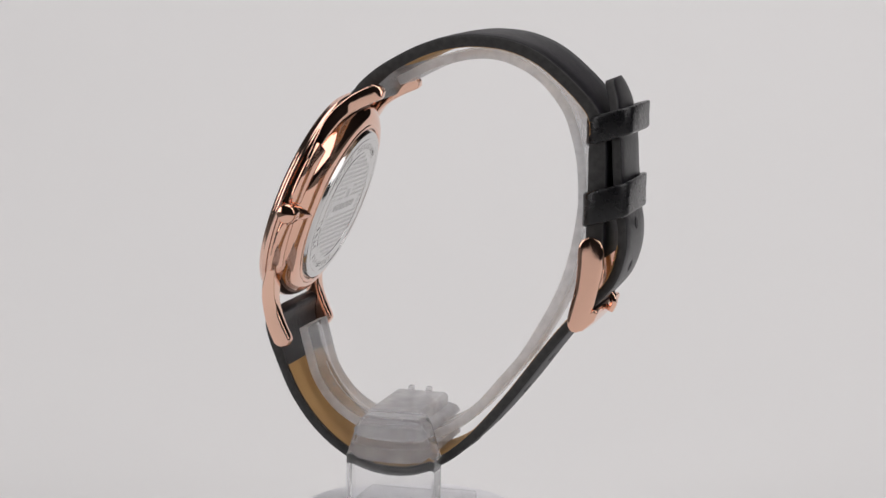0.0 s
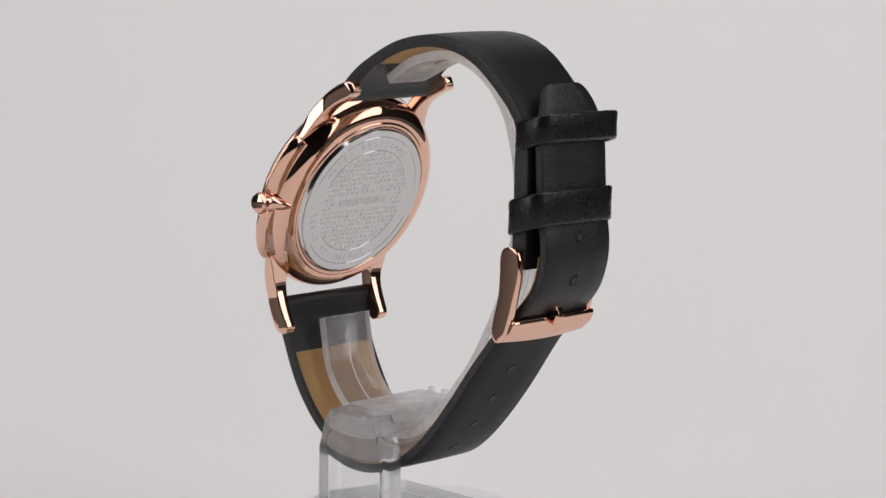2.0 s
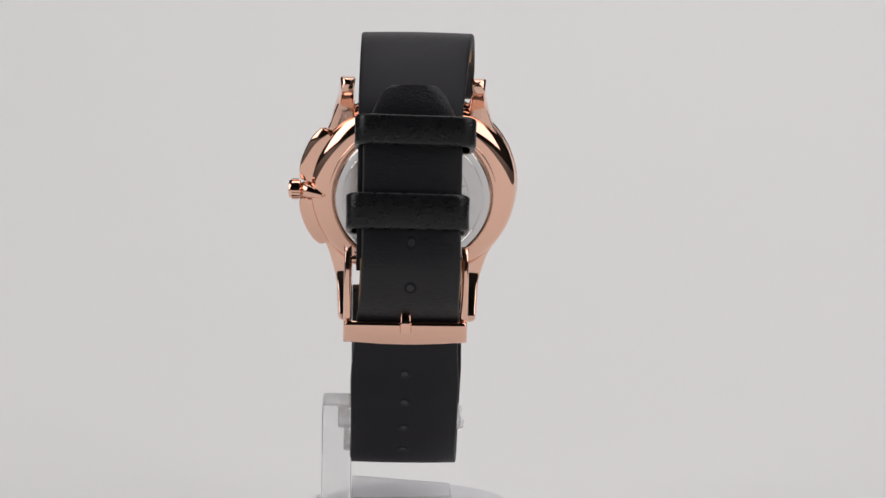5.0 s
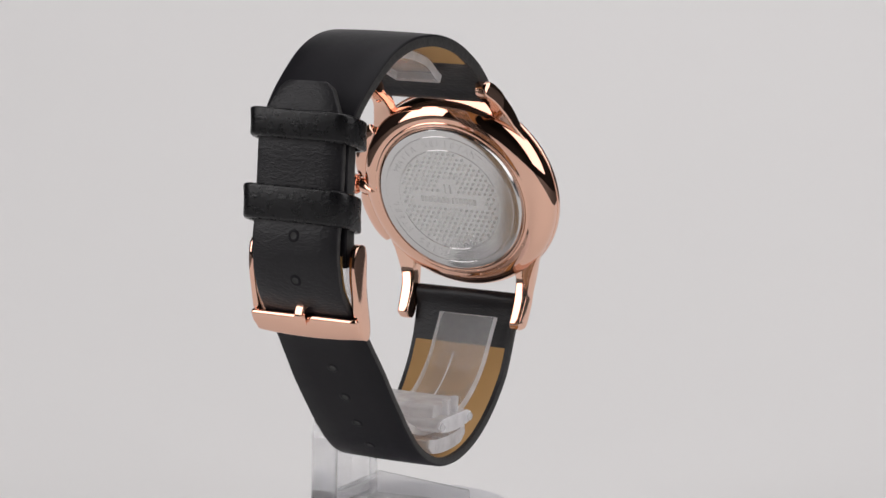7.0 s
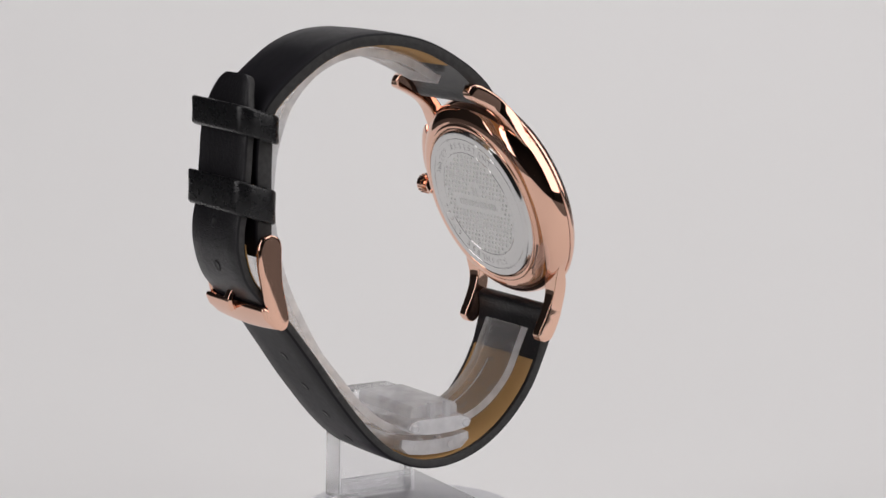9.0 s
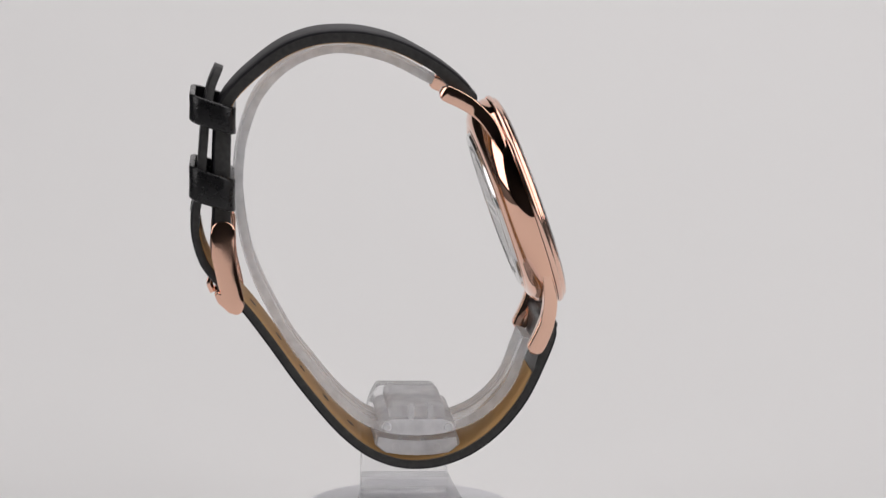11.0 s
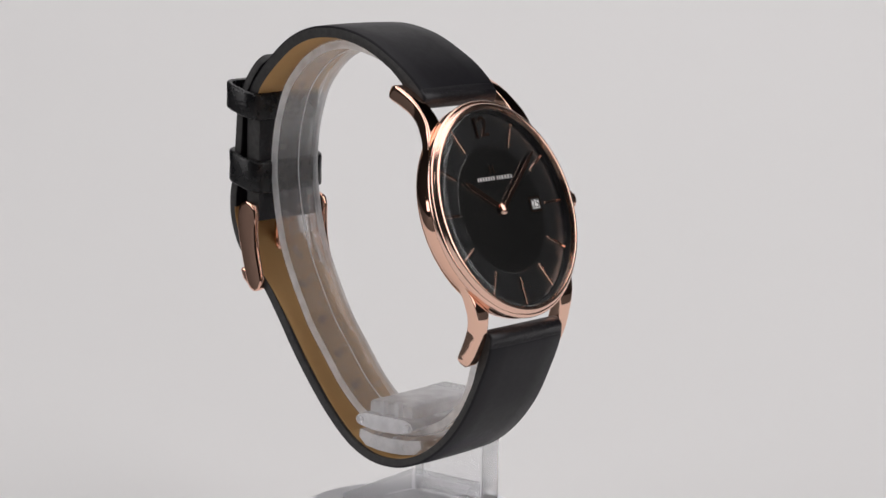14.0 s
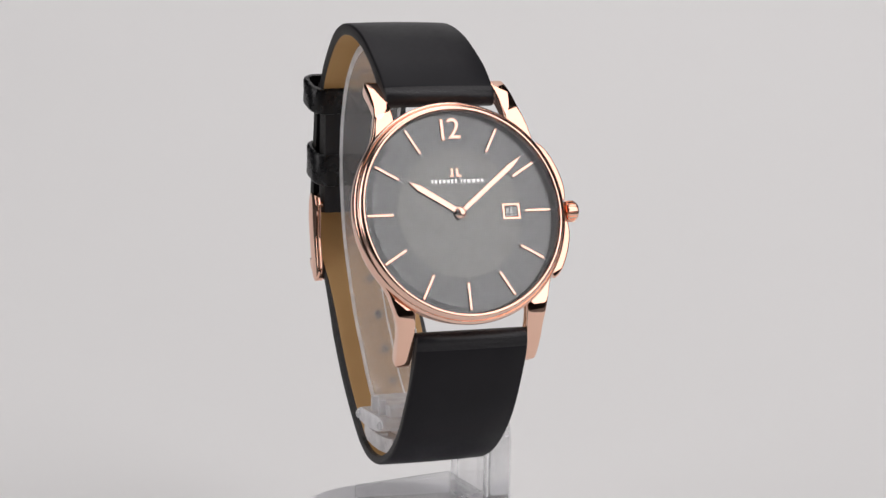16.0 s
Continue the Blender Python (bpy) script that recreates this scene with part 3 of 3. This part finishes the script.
def lining(path, s0, s1, thick_at, centre, sign, wide, parent):
    fr, total = frames_of(path)
    sub = [(p, n, s) for p, n, s in fr if s0 <= s <= s1]
    bm = bmesh.new()
    rows = []
    for p, n, s in sub:
        row = []
        for x, d in ((-wide / 2, 0.0), (wide / 2, 0.0), (wide / 2 - 0.1, 0.12), (-wide / 2 + 0.1, 0.12)):
            dd = thick_at(s) + d
            row.append(bm.verts.new((centre(s, total) + x * (1.125 - 0.125 * min(1.0, max(0.0, (s - 15) / 37))), p.y + sign * n.y * dd, p.z + sign * n.z * dd)))
        rows.append(row)
    for p, q in zip(rows, rows[1:]):
        for k in range(4):
            bm.faces.new((p[k], p[(k + 1) % 4], q[(k + 1) % 4], q[k]))
    bm.faces.new(rows[0]), bm.faces.new(rows[-1])
    part("lining", bm, LINING, parent, "tan leather lining", sharp=50)


lining(up, 11.5, 55, thickness_u, centres[0], 1, 16.0, strap_a)
lining(lo, 10.5, 98, lambda s: 2.9 - 1.4 * min(1, s / 10), centres[1], -1, 15.9, strap_b)


def hole(run, path, centre):
    fr, total = frames_of(path)
    p, n, s = min(fr, key=lambda f: abs(f[2] - run))
    z = n
    x = Vector((1, 0, 0))
    y = z.cross(x)
    m = Matrix((x, y, z)).transposed().to_4x4()
    m.translation = Vector((centre(s, total), p.y, p.z)) + z * 0.20
    # nothing is cut: a black disc inside the rim paints the hole's shade
    part("hole", lathe([(0, -0.02), (0.5, -0.02), (0.58, 0.01), (0.7, 0.025), (0.85, 0.01), (1.05, -0.1)], 24, m), [LEATHER_SMOOTH, BLACK_PRINT_AND_SHADE], strap_b).data.polygons.foreach_set("material_index", [1 if k < 48 else 0 for k in range(24 * 5)])


def run_at(path, z, near_y):
    fr, _ = frames_of(path)
    return min(fr, key=lambda f: (f[0].z - z) ** 2 + (f[0].y - near_y) ** 2)[2]


def lining_hole(run):
    fr, total = frames_of(lo)
    p, n, s = min(fr, key=lambda f: abs(f[2] - run))
    x, z = Vector((1, 0, 0)), -n
    m = Matrix((x, z.cross(x), z)).transposed().to_4x4()
    m.translation = Vector((centres[1](s, total), p.y, p.z)) + z * (2.9 - 1.4 * min(1, s / 10) + 0.11)
    # the lining stays whole: a dark raised dot paints the shade inside the hole
    part("lining_hole", lathe([(0, 0.03), (0.4, 0.03), (0.75, 0.06), (0.95, -0.05)], 20, m), EDGE, strap_b)


for z, y in ((-75.5, 28.6), (-81.0, 23.8), (-86.6, 19.7), (-91.9, 15.4), (-96.3, 11.0)):
    lining_hole(run_at(lo, z, y))
for z, y in ((-58.2, 37.6), (-65.0, 36.8), (-81.0, 23.8), (-86.6, 19.7), (-91.9, 15.4), (-96.3, 11.0)):
    hole(run_at(lo, z, y), lo, centres[1])


def keeper(z0, z1, tilt, mid, hx):
    """A leather loop round both strap layers."""
    bm = bmesh.new()
    y0, y1, r, th = 31.0, 38.8, 2.6, 0.95
    out = []
    for cx, cy, a0 in ((hx - r, y1 - r, 0), (-hx + r, y1 - r, 90), (-hx + r, y0 + r, 180), (hx - r, y0 + r, 270)):
        for k in range(6):
            a = radians(a0 + 90 * k / 5)
            out.append((cx, cy, math.cos(a), math.sin(a)))
    rows = []
    h = z1 - z0
    for cx, cy, ca, sa in out:
        row = []
        for d, zz in ((r - 0.08, z0 + 0.2), (r, z0 + 0.5), (r - 0.06, (z0 + z1) / 2), (r, z1 - 0.5), (r - 0.08, z1 - 0.2), (r - 0.4, z1), (r - th, z1 - 0.1), (r - th, z0 + 0.1), (r - 0.4, z0)):
            x = mid + cx + ca * d
            row.append(bm.verts.new((x, cy + sa * d, zz + (x - mid) * math.tan(radians(tilt)) + (cy + sa * d - 37) * 0.30)))
        rows.append(row)
    n = len(rows)
    for i in range(n):
        p, q = rows[i], rows[(i + 1) % n]
        for k in range(9):
            bm.faces.new((p[k], p[(k + 1) % 9], q[(k + 1) % 9], q[k]))
    part("keeper_loop", bm, LOOP, watch, "glossy black leather keeper loop", sharp=60)


keeper(-43.2, -38.5, 1.0, 1.4, 9.5)
keeper(-56.4, -50.7, 0.5, 2.4, 9.7)


BX = 2.4


def buckle():
    spine = spread([(0.25, 33.0, -59.5), (1.5, 33.0, -60.0), (2.1, 33.0, -61.4), (2.15, 33.0, -64.2), (1.9, 32.5, -67.8), (1.85, 31.7, -71.2), (1.7, 31.05, -73.6), (1.2, 30.75, -74.8), (0.4, 30.7, -75.3)], 4)

    def side(x0):
        """A side arm: a bowed bar with a domed, polished section."""
        secs = []
        for i, (half, y, z) in enumerate(spine):
            a, b = spine[max(i - 1, 0)], spine[min(i + 1, len(spine) - 1)]
            t = Vector((0, b.y - a.y, b.z - a.z)).normalized()
            n = Vector((0, t.z, -t.y))
            secs.append([Vector((x0, y, z)) + n * (half * math.copysign(abs(math.cos(g)) ** 0.42, math.cos(g))) + Vector((0.62 * math.copysign(abs(math.sin(g)) ** 0.42, math.sin(g)), 0, 0))
                         for g in (2 * math.pi * k / 20 for k in range(20))])
        return loft(secs)

    frame_part = part("buckle", side(BX - 9.25), ROSE, watch, "polished rose gold pin buckle", sharp=70)
    part("side_arm", side(BX + 9.25), ROSE, frame_part, sharp=70)
    secs = []
    for k in range(15):
        x = -9.7 + 19.4 * k / 14
        dip = 0.5 * (1 - (x / 9.7) ** 2)
        prof = [(30.2, -75.0 - dip), (31.4, -75.2 - dip), (33.4, -73.4 - dip * 0.5), (34.1, -71.9), (33.6, -71.3), (32.4, -71.9), (31.0, -73.2)]
        secs.append([(BX + x, y + 0.4, z) for y, z in prof])
    part("front_bar", loft(secs), ROSE, frame_part, bevel=0.35)
    m = Matrix.Translation((BX - 8.9, 33.0, -61.6)) @ Matrix.Rotation(radians(90), 4, "Y")
    part("pivot_bar", lathe([(0, -0.95), (0.55, -0.95), (0.6, -0.85), (0.6, 18.7), (0, 18.7)], 20, m), ROSE, frame_part)
    for x, turn in ((BX - 9.8, -90), (BX + 9.8, 90)):
        rim_m = Matrix.Translation((x, 33.0, -61.6)) @ Matrix.Rotation(radians(turn), 4, "Y")
        part("pin_rim", lathe([(0.55, -0.05), (0.55, 0.04), (0.8, 0.04), (0.85, -0.05)], 20, rim_m), ENGRAVED, frame_part)
    line = catmull([(0, 33.4, -61.6), (0, 34.0, -66.0), (0, 33.9, -69.0), (0, 34.9, -70.5), (0, 35.2, -71.6), (0, 34.6, -73.0)], 0.4)
    fr, T = frames_of(line)
    secs = []
    for p, n, s in fr:
        secs.append([(BX + x, p.y - n.y * d, p.z - n.z * d) for x, d in ((-0.95, 0), (-0.7, 0.6), (0.7, 0.6), (0.95, 0), (0.7, -0.5), (-0.7, -0.5))])
    part("tongue", loft(secs), ROSE, frame_part, bevel=0.1)


buckle()


# ---- the turn ----
def motions():
    rows = [(t, Matrix.Translation((0, 0, -GROUND * MM)) @ Matrix.Rotation(radians(21.86 - 14.5176 * (t - 16.0)), 4, "Z")) for t in [k * 0.5 for k in range(33)]]
    for ob in (turntable, stand, watch):
        walk(ob, rows)


motions()
